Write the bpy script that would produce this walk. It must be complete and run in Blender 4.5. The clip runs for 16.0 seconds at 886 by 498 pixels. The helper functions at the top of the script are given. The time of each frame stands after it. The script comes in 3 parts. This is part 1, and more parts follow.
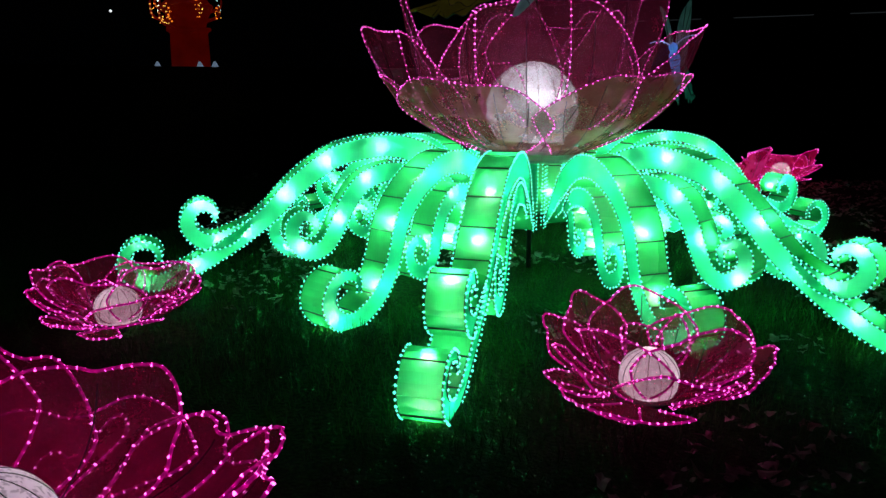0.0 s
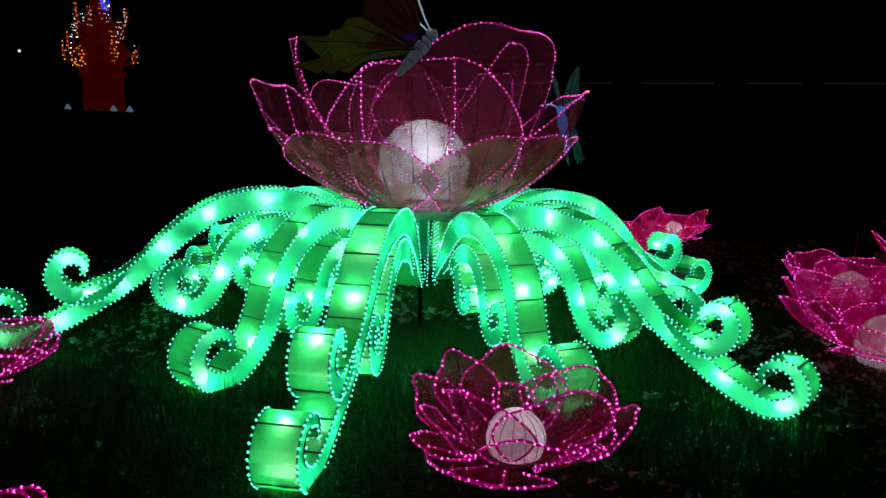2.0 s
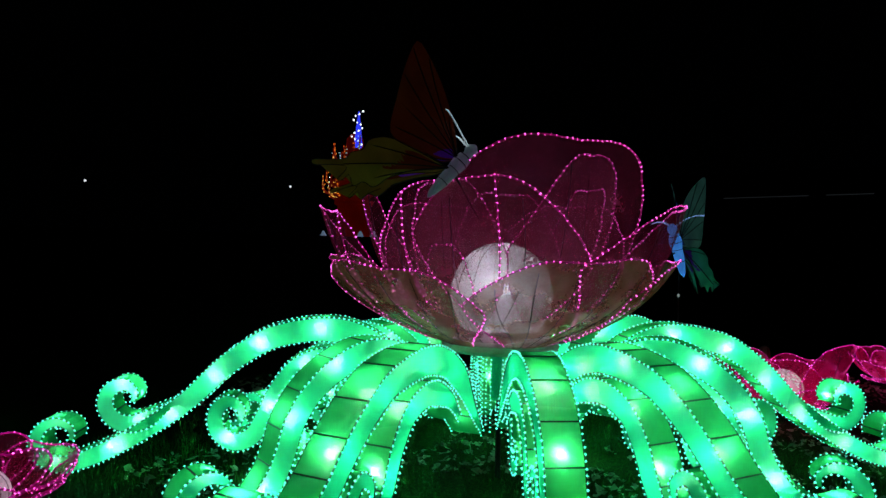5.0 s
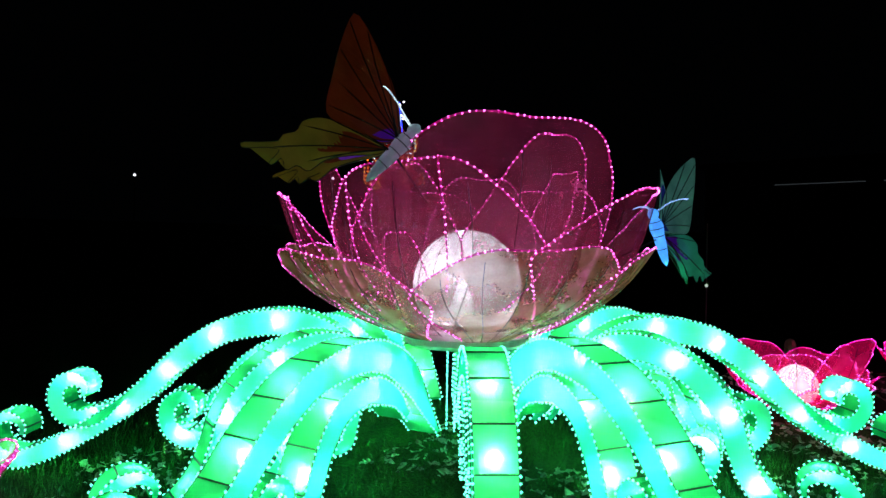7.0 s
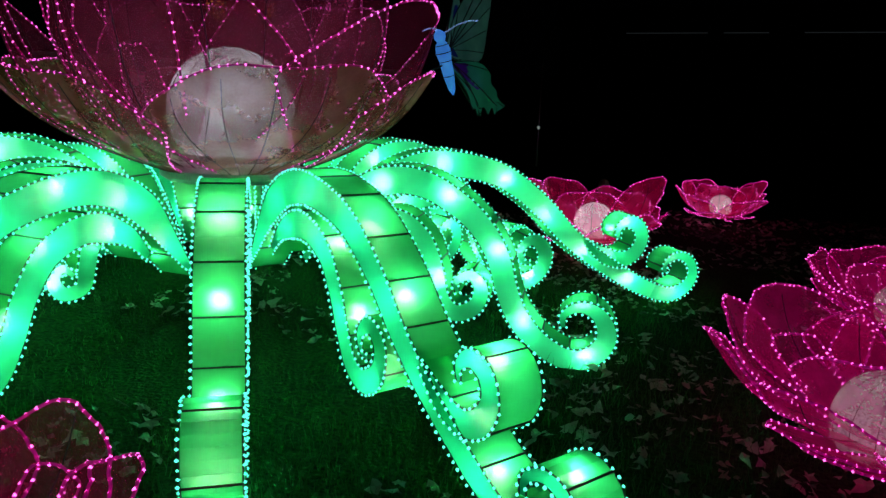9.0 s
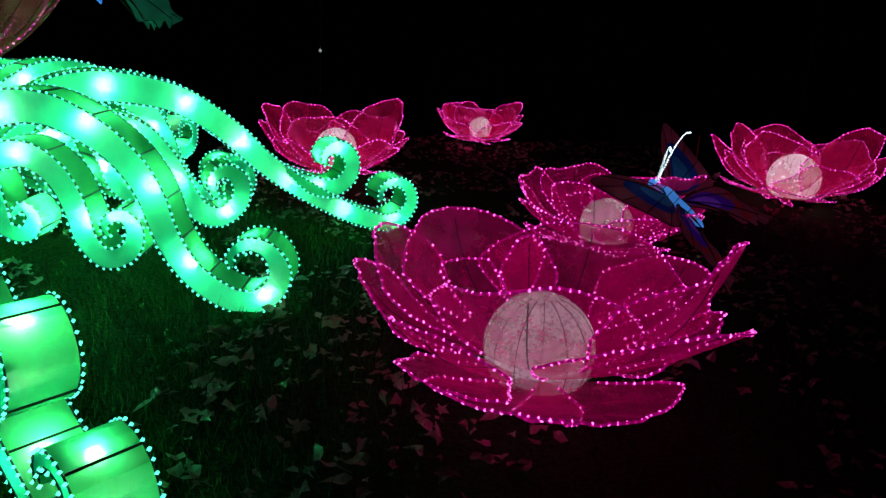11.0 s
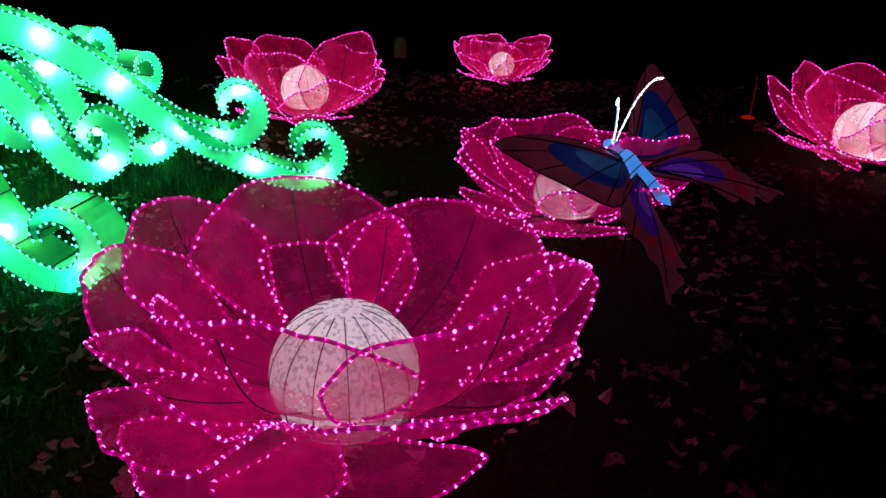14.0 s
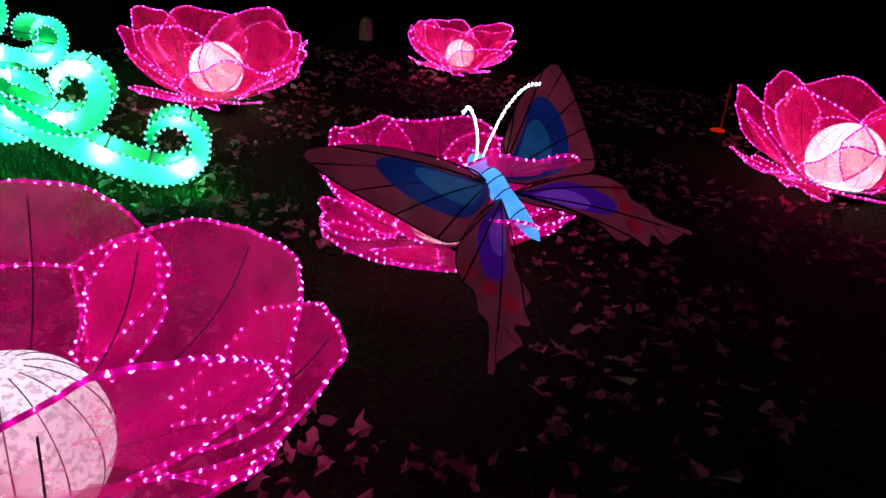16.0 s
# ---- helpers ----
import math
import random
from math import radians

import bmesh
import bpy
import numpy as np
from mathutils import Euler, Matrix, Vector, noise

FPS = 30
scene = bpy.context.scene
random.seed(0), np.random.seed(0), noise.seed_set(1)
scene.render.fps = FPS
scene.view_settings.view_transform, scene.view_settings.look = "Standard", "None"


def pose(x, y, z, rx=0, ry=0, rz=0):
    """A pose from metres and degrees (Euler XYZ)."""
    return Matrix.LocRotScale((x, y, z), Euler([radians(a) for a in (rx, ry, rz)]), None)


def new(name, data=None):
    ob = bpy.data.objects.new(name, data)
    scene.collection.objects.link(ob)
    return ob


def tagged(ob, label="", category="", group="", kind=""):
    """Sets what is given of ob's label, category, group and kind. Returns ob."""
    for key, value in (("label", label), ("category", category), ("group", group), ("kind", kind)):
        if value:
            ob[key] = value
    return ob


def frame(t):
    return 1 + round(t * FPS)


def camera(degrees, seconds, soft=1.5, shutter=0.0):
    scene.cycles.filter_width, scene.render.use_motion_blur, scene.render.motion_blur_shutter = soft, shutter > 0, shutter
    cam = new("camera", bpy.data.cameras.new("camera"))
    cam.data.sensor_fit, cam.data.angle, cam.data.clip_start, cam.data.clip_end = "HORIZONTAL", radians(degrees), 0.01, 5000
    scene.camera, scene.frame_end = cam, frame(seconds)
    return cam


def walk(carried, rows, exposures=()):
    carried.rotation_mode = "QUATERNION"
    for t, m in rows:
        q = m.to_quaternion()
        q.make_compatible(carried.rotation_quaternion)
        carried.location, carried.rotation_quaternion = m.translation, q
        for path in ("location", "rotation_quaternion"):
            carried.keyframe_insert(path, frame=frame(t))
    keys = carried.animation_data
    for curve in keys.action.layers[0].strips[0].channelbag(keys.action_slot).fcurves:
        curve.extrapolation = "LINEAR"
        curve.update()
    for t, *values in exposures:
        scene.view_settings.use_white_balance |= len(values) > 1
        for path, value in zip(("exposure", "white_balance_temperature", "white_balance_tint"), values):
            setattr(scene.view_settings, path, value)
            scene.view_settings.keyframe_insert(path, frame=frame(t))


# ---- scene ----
cam = camera(63.7, 16.0)
METRES, EYE, TILT, LEAN, TURN = 8.0, 1.68, -12.6, 0.0, 0.0
ROWS = [
    (0.0, 0.0, 0.0, 0.0, 0.0, 0.0, -0.0),
    (0.5, -0.0021, -0.0001, 0.0, -3.33, 0.8, 0.94),
    (1.0, -0.0034, 0.0027, 0.0015, -5.51, 1.81, 1.19),
    (1.5, 0.0026, 0.0057, 0.0035, -6.54, 2.84, 0.6),
    (2.0, 0.0395, 0.0049, 0.0055, -6.19, 4.14, -0.37),
    (2.5, 0.077, 0.0156, 0.008, -3.66, 5.22, -1.47),
    (3.0, 0.1064, 0.0419, 0.0139, -0.07, 5.63, -2.25),
    (3.5, 0.1269, 0.0508, 0.0193, 3.26, 5.85, -2.59),
    (4.0, 0.168, 0.0629, 0.0216, 6.37, 7.33, -3.07),
    (4.5, 0.1951, 0.0773, 0.0261, 9.54, 9.99, -3.36),
    (5.0, 0.2188, 0.105, 0.0395, 12.47, 12.96, -3.98),
    (7.5, 0.3183, 0.1807, 0.0553, 16.65, 11.08, -4.75),
    (8.0, 0.3439, 0.2017, 0.0516, 15.75, 6.51, -5.51),
    (8.5, 0.3481, 0.227, 0.054, 11.91, 2.39, -5.22),
    (9.0, 0.3622, 0.241, 0.0539, 5.35, 0.28, -3.64),
    (9.5, 0.3796, 0.2481, 0.0538, -1.73, -0.73, -2.14),
    (10.0, 0.4126, 0.256, 0.0554, -8.44, -1.69, -0.72),
    (12.5, 0.6012, 0.3673, 0.0721, -1.18, -10.16, -1.91),
    (13.0, 0.6181, 0.388, 0.0769, 1.83, -11.03, -2.01),
    (13.5, 0.6456, 0.4011, 0.0794, 2.5, -10.75, -1.96),
    (14.0, 0.6826, 0.4106, 0.0832, 2.25, -10.35, -2.17),
    (14.5, 0.7135, 0.434, 0.0846, 1.6, -9.88, -2.58),
    (15.0, 0.7375, 0.4642, 0.0932, 1.87, -10.38, -3.0),
    (15.5, 0.7708, 0.4821, 0.0983, 3.23, -11.13, -4.04),
    (16.0, 0.7992, 0.5111, 0.1025, 5.11, -11.77, -5.62),
]

EXPOSURE = [(0.0, 0.05, 6500, 10), (0.5, -0.15, 6500, 10), (2.0, -0.4, 6500, 10), (4.0, -0.5, 6500, 10), (5.2, -0.35, 6500, 10), (7.3, 1.25, 6500, 10), (7.8, 1.15, 6550, 10), (8.5, 0.4, 6600, 10), (9.2, -0.45, 6500, 10),
            (10.2, -0.45, 6500, 10), (12.3, 0.5, 6500, 10), (14.6, 0.4, 6500, 10), (15.5, 1.2, 6350, 10), (16.0, 1.35, 6350, 10)]
walk(cam, [(t, pose(0, 0, EYE, TILT, LEAN, TURN) @ pose(METRES * x, METRES * y, METRES * z, 90 + pitch, roll, yaw)) for t, x, y, z, yaw, pitch, roll in ROWS], EXPOSURE)

# ---- light ----
world = bpy.data.worlds.new("night_sky")
world.use_nodes = True
scene.world = world
world.node_tree.nodes["Background"].inputs["Color"].default_value = (0.10, 0.14, 0.20, 1)
world.node_tree.nodes["Background"].inputs["Strength"].default_value = 0.0008
HUB = Vector((0.86, 6.98, 0.0))


# ---- materials ----
def nodes_of(name):
    m = bpy.data.materials.new(name)
    m.use_nodes = True
    t = m.node_tree
    t.nodes.clear()
    out = t.nodes.new("ShaderNodeOutputMaterial")
    return m, t, out


def put(t, kind, **values):
    n = t.nodes.new(kind)
    for key, value in values.items():
        n.inputs[key.replace("_", " ")].default_value = value
    return n


def noise_mix(t, scale, a, b, detail=4.0, low=0.35, high=0.65):
    """A colour that wanders between a and b at the given scale."""
    co = t.nodes.new("ShaderNodeTexCoord")
    n = put(t, "ShaderNodeTexNoise", Scale=scale, Detail=detail)
    t.links.new(co.outputs["Object"], n.inputs["Vector"])
    r = t.nodes.new("ShaderNodeValToRGB")
    r.color_ramp.elements[0].position, r.color_ramp.elements[1].position = low, high
    r.color_ramp.elements[0].color, r.color_ramp.elements[1].color = (*a, 1), (*b, 1)
    t.links.new(n.outputs["Fac"], r.inputs["Fac"])
    return r.outputs["Color"], n.outputs["Fac"]


def fabric(name, a, b, glow, strength, through_share=0.6, clear=0.0, scale=9.0, rough=0.6, pale=None, forward=0.0, sharp=False):
    """Stretched lantern cloth: lets light through; glow and strength paint lamp light in as even emission; clear is the
    share of open gauze.
    """
    m, t, out = nodes_of(name)
    colour, fac = noise_mix(t, scale, a, b, 1.0 if sharp else 4.0, 0.40 if sharp else 0.35, 0.47 if sharp else 0.65)
    dif, tra = put(t, "ShaderNodeBsdfDiffuse", Roughness=rough), t.nodes.new("ShaderNodeBsdfTranslucent")
    t.links.new(colour, dif.inputs["Color"])
    if pale:
        tra.inputs["Color"].default_value = (*pale, 1)
    else:
        t.links.new(colour, tra.inputs["Color"])
    mix = put(t, "ShaderNodeMixShader", Fac=through_share)
    t.links.new(dif.outputs[0], mix.inputs[1])
    t.links.new(tra.outputs[0], mix.inputs[2])
    gl = put(t, "ShaderNodeBsdfGlossy", Roughness=0.35, Color=(1, 1, 1, 1))
    mg = put(t, "ShaderNodeMixShader", Fac=0.03)
    t.links.new(mix.outputs[0], mg.inputs[1])
    t.links.new(gl.outputs[0], mg.inputs[2])
    top = mg
    if forward:
        soft = put(t, "ShaderNodeBsdfRefraction", Roughness=0.95, IOR=1.7, Color=(0.48, 0.95, 0.60, 1) if pale else (0.9, 0.9, 0.9, 1))
        ms = put(t, "ShaderNodeMixShader", Fac=forward)
        t.links.new(top.outputs[0], ms.inputs[1])
        t.links.new(soft.outputs[0], ms.inputs[2])
        top = ms
    # Even emission in place of the light that lamps would scatter in the cloth.
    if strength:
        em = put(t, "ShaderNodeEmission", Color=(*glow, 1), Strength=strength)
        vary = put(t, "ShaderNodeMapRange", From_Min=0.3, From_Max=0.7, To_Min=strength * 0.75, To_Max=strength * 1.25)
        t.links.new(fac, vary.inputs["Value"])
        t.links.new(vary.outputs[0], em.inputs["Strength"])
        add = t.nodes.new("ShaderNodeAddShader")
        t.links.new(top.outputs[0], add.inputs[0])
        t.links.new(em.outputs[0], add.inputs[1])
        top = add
    if clear:
        hole = put(t, "ShaderNodeBsdfTransparent", Color=(1, 1, 1, 1))
        co = t.nodes.new("ShaderNodeTexCoord")
        n2 = put(t, "ShaderNodeTexNoise", Scale=55.0, Detail=3.0)
        t.links.new(co.outputs["Object"], n2.inputs["Vector"])
        share = put(t, "ShaderNodeMapRange", From_Min=0.35, From_Max=0.65, To_Min=clear - 0.03, To_Max=clear + 0.03)
        t.links.new(n2.outputs["Fac"], share.inputs["Value"])
        n3 = put(t, "ShaderNodeTexNoise", Scale=2.6, Detail=2.0)
        t.links.new(co.outputs["Object"], n3.inputs["Vector"])
        wide = put(t, "ShaderNodeMapRange", From_Min=0.3, From_Max=0.7, To_Min=-0.14, To_Max=0.14)
        t.links.new(n3.outputs["Fac"], wide.inputs["Value"])
        both = t.nodes.new("ShaderNodeMath")
        t.links.new(share.outputs[0], both.inputs[0])
        t.links.new(wide.outputs[0], both.inputs[1])
        share = both
        see = t.nodes.new("ShaderNodeMixShader")
        t.links.new(share.outputs[0], see.inputs["Fac"])
        t.links.new(top.outputs[0], see.inputs[1])
        t.links.new(hole.outputs[0], see.inputs[2])
        top = see
    t.links.new(top.outputs[0], out.inputs["Surface"])
    return m


def glow(name, colour, strength, sampled=True):
    m, t, out = nodes_of(name)
    em = put(t, "ShaderNodeEmission", Color=(*colour, 1), Strength=strength)
    t.links.new(em.outputs[0], out.inputs["Surface"])
    if not sampled:
        m.cycles.emission_sampling = "NONE"
    return m


def paint(name, a, b, rough=0.6, metal=0.0, scale=12.0, bump=0.0):
    m, t, out = nodes_of(name)
    colour, fac = noise_mix(t, scale, a, b)
    p = put(t, "ShaderNodeBsdfPrincipled", Roughness=rough, Metallic=metal)
    t.links.new(colour, p.inputs["Base Color"])
    if bump:
        bp = put(t, "ShaderNodeBump", Strength=bump, Distance=0.01)
        t.links.new(fac, bp.inputs["Height"])
        t.links.new(bp.outputs[0], p.inputs["Normal"])
    t.links.new(p.outputs[0], out.inputs["Surface"])
    return m


SIDE = fabric("green_side_cloth", (0.006, 0.24, 0.08), (0.010, 0.32, 0.12), (0.0, 0.85, 0.30), 0.12, 0.62, pale=(0.012, 0.62, 0.29), forward=0.16)
TOP = fabric("green_top_cloth", (0.010, 0.20, 0.05), (0.018, 0.28, 0.07), (0.0, 0.74, 0.18), 0.05, 0.5, pale=(0.02, 0.48, 0.14), forward=0.13)
GREEN_LED = glow("green_led", (0.11, 1.0, 0.70), 2.3, False)
BULB = glow("lamp_bulb", (0.74, 1.0, 0.72), 215.0)
WIRE = paint("black_wire", (0.008, 0.010, 0.008), (0.02, 0.02, 0.018), 0.5)
# Petal gauze is no lamp: its emission paints in light from ropes and ball.
PINK = fabric("lit_pink_gauze", (0.55, 0.012, 0.17), (0.72, 0.03, 0.28), (0.85, 0.0, 0.20), 0.175, 0.55, 0.48)
# The same pink gauze, darker and with less painted glow for dimmer lanterns.
PINK_DIM = fabric("dim_lit_pink_gauze", (0.42, 0.03, 0.12), (0.55, 0.06, 0.18), (0.75, 0.0, 0.13), 0.045, 0.55, 0.52)
PINK_FAR = fabric("lit_rose_gauze", (0.62, 0.02, 0.13), (0.75, 0.05, 0.20), (0.90, 0.0, 0.13), 0.20, 0.55, 0.50)
PINK_BIG = fabric("faded_pink_gauze", (0.36, 0.05, 0.13), (0.46, 0.08, 0.19), (0.36, 0.03, 0.09), 0.062, 0.55, 0.56)
CREAM_BIG = fabric("straw_coloured_gauze", (0.42, 0.26, 0.14), (0.52, 0.36, 0.20), (0.30, 0.18, 0.06), 0.09, 0.55, 0.52)
PINK_LED = glow("pink_led", (1.0, 0.13, 0.68), 4.6)
ROPE = fabric("pink_light_rope", (0.30, 0.006, 0.16), (0.38, 0.01, 0.21), (0.80, 0.0, 0.40), 0.09)
ROPE_DULL = fabric("dull_light_rope", (0.24, 0.006, 0.12), (0.30, 0.01, 0.16), (0.80, 0.0, 0.34), 0.02)
BALL = fabric("white_ball_cloth", (0.68, 0.62, 0.66), (0.82, 0.78, 0.80), (0.95, 0.72, 0.86), 0.62, 0.5, 0, 60.0)
BALL_NEAR = fabric("mottled_ball_cloth", (0.46, 0.42, 0.46), (0.80, 0.76, 0.79), (0.85, 0.62, 0.78), 0.20, 0.5, 0, 52.0, sharp=True)
BALL_MID = fabric("pale_ball_cloth", (0.60, 0.54, 0.58), (0.82, 0.78, 0.80), (0.95, 0.68, 0.84), 0.55, 0.5, 0, 60.0)
BALL_BIG = fabric("white_pearl_cloth", (0.62, 0.60, 0.62), (0.74, 0.72, 0.74), (0.56, 0.54, 0.62), 0.62, 0.5, 0, 5.0, forward=0.20)
WHITE_BULB = glow("white_bulb", (0.88, 0.86, 1.0), 22.0)
SMALL_BULB = glow("small_white_bulb", (1.0, 0.86, 0.95), 44.0)
PLATE = paint("pale_base_plate", (0.45, 0.42, 0.40), (0.6, 0.57, 0.55), 0.6)
STEEL = paint("dark_steel", (0.010, 0.010, 0.010), (0.022, 0.022, 0.022), 0.55, 0.4)
LEAF = paint("fallen_leaf", (0.20, 0.17, 0.12), (0.56, 0.50, 0.42), 0.7, 0, 3.0, 0.3)
GRASS = paint("grass_blade", (0.018, 0.095, 0.011), (0.036, 0.15, 0.020), 0.7, 0, 2.0)


def ground_material():
    m, t, out = nodes_of("damp_lawn")
    co = t.nodes.new("ShaderNodeTexCoord")
    big, fine = put(t, "ShaderNodeTexNoise", Scale=0.7, Detail=5.0), put(t, "ShaderNodeTexNoise", Scale=40.0, Detail=6.0)
    for n in (big, fine):
        t.links.new(co.outputs["Object"], n.inputs["Vector"])
    r1, r2 = t.nodes.new("ShaderNodeValToRGB"), t.nodes.new("ShaderNodeValToRGB")
    r1.color_ramp.elements[0].color, r1.color_ramp.elements[1].color = (0.009, 0.042, 0.006, 1), (0.022, 0.050, 0.011, 1)
    r2.color_ramp.elements[0].color, r2.color_ramp.elements[1].color = (0.35, 0.4, 0.3, 1), (1.7, 1.7, 1.5, 1)
    r2.color_ramp.elements[0].position, r2.color_ramp.elements[1].position = 0.35, 0.7
    t.links.new(big.outputs["Fac"], r1.inputs["Fac"])
    t.links.new(fine.outputs["Fac"], r2.inputs["Fac"])
    mul = t.nodes.new("ShaderNodeMix")
    mul.data_type, mul.blend_type = "RGBA", "MULTIPLY"
    mul.inputs["Factor"].default_value = 1.0
    t.links.new(r1.outputs["Color"], mul.inputs["A"])
    t.links.new(r2.outputs["Color"], mul.inputs["B"])
    p = put(t, "ShaderNodeBsdfPrincipled", Roughness=0.85, Specular_IOR_Level=0.12)
    t.links.new(mul.outputs["Result"], p.inputs["Base Color"])
    b = put(t, "ShaderNodeBump", Strength=0.8, Distance=0.03)
    t.links.new(fine.outputs["Fac"], b.inputs["Height"])
    t.links.new(b.outputs[0], p.inputs["Normal"])
    t.links.new(p.outputs[0], out.inputs["Surface"])
    return m


LAWN = ground_material()


# ---- mesh helpers ----
def mesh_of(name, verts, faces, mats, which=None, smooth=False):
    me = bpy.data.meshes.new(name)
    me.from_pydata([tuple(v) for v in verts], [], faces)
    for m in mats if isinstance(mats, (list, tuple)) else [mats]:
        me.materials.append(m)
    if which:
        me.polygons.foreach_set("material_index", which)
    if smooth:
        me.polygons.foreach_set("use_smooth", [True] * len(faces))
    me.update()
    return me


def part(name, me, parent, label=""):
    ob = new(name, me)
    ob.parent = parent
    if label:
        ob["label"] = label
    return ob


def spline(points, count):
    """Catmull-Rom through the points, count samples, evenly along it."""
    p = [Vector(q) for q in points]
    p = [2 * p[0] - p[1]] + p + [2 * p[-1] - p[-2]]
    fine = []
    for i in range(1, len(p) - 2):
        for k in range(24):
            s = k / 24
            a, b, c, d = p[i - 1], p[i], p[i + 1], p[i + 2]
            fine.append(0.5 * (2 * b + (c - a) * s + (2 * a - 5 * b + 4 * c - d) * s * s + (3 * b - a - 3 * c + d) * s ** 3))
    fine.append(p[-2])
    return even(fine, count)


def even(fine, count):
    run = [0.0]
    for a, b in zip(fine, fine[1:]):
        run.append(run[-1] + (b - a).length)
    out, j = [], 0
    for k in range(count):
        want = run[-1] * k / (count - 1)
        while j < len(run) - 2 and run[j + 1] < want:
            j += 1
        f = (want - run[j]) / max(run[j + 1] - run[j], 1e-9)
        out.append(fine[j].lerp(fine[j + 1], min(max(f, 0), 1)))
    return out


def length_of(line):
    return sum((b - a).length for a, b in zip(line, line[1:]))


def beads(lines, step, radius, rng):
    """Little eight-sided lamps strung along lines."""
    verts, faces = [], []
    for line in lines:
        for c in even(line, max(2, int(length_of(line) / step))):
            c = c + Vector((rng.uniform(-1, 1), rng.uniform(-1, 1), rng.uniform(-1, 1))) * radius * 0.3
            k, r = len(verts), radius * rng.uniform(0.85, 1.15)
            verts += [c + Vector(d) * r for d in ((1, 0, 0), (-1, 0, 0), (0, 1, 0), (0, -1, 0), (0, 0, 1), (0, 0, -1))]
            faces += [(k + a, k + b, k + e) for a, b, e in ((0, 2, 4), (2, 1, 4), (1, 3, 4), (3, 0, 4), (2, 0, 5), (1, 2, 5), (3, 1, 5), (0, 3, 5))]
    return verts, faces


def tubes(lines, radius, sides=5):
    verts, faces = [], []
    for line in lines:
        base, n = len(verts), len(line)
        for i, c in enumerate(line):
            d = (line[min(i + 1, n - 1)] - line[max(i - 1, 0)]).normalized()
            a = d.cross(Vector((0.31, 0.22, 0.93))).normalized()
            b = d.cross(a)
            r = radius(i / (n - 1)) if callable(radius) else radius
            verts += [c + (a * math.cos(2 * math.pi * k / sides) + b * math.sin(2 * math.pi * k / sides)) * r for k in range(sides)]
        for i in range(n - 1):
            for k in range(sides):
                q = base + i * sides
                faces.append((q + k, q + (k + 1) % sides, q + sides + (k + 1) % sides, q + sides + k))
        faces.append(tuple(base + k for k in reversed(range(sides))))
        faces.append(tuple(base + (n - 1) * sides + k for k in range(sides)))
    return verts, faces


def lathe(profile, sides=32):
    """A turned shape about the z axis from (radius, height) pairs."""
    verts, faces = [], []
    for r, z in profile:
        verts += [(r * math.cos(2 * math.pi * k / sides), r * math.sin(2 * math.pi * k / sides), z) for k in range(sides)]
    for i in range(len(profile) - 1):
        for k in range(sides):
            a, b = i * sides + k, i * sides + (k + 1) % sides
            faces.append((a, b, b + sides, a + sides))
    faces.append(tuple(reversed(range(sides))))
    faces.append(tuple((len(profile) - 1) * sides + k for k in range(sides)))
    return verts, faces


def ball_profile(r, cz, steps=20, low=0.0):
    out = []
    for i in range(steps + 1):
        a = -math.pi / 2 + low + (math.pi - low) * i / steps
        out.append((max(r * math.cos(a), 0.002), cz + r * math.sin(a)))
    return out


# ---- ground ----
def rise(x, y):
    """The lawn is level round the lanterns and climbs gently far off."""
    d = math.hypot(x - 2, y - 5)
    s = min(max((d - 14) / 30, 0), 1)
    return 2.8 * s * s * (3 - 2 * s) - 0.07 - 0.012 * min(max(x - HUB.x, -4), 9) + 0.045 * min(max(y - 9, 0), 6)


def build_ground():
    xs = [-900, -300, -120, -60] + [-40 + 2 * i for i in range(8)] + [-24 + 0.8 * i for i in range(65)] + [30 + 3 * i for i in range(8)] + [60, 120, 300, 900]
    ys = [-900, -300, -100, -40] + [-24 + 2 * i for i in range(10)] + [-4 + 0.6 * i for i in range(35)] + [17.5 + 2 * i for i in range(20)] + [60, 120, 300, 900]
    verts = []
    for y in ys:
        for x in xs:
            near = 1 if abs(x - 3) < 12 and abs(y - 6) < 12 else 0
            verts.append((x, y, rise(x, y) + near * 0.012 * (noise.noise(Vector((x * 0.6, y * 0.6, 0))) - 0.3)))
    n = len(xs)
    faces = [(j * n + i, j * n + i + 1, (j + 1) * n + i + 1, (j + 1) * n + i) for j in range(len(ys) - 1) for i in range(n - 1)]
    return tagged(new("ground", mesh_of("ground", verts, faces, LAWN, None, True)), "dark damp lawn strewn with fallen leaves", "ground", kind="structure")


build_ground()

# ---- the green scroll arms ----
WIDE = 0.24
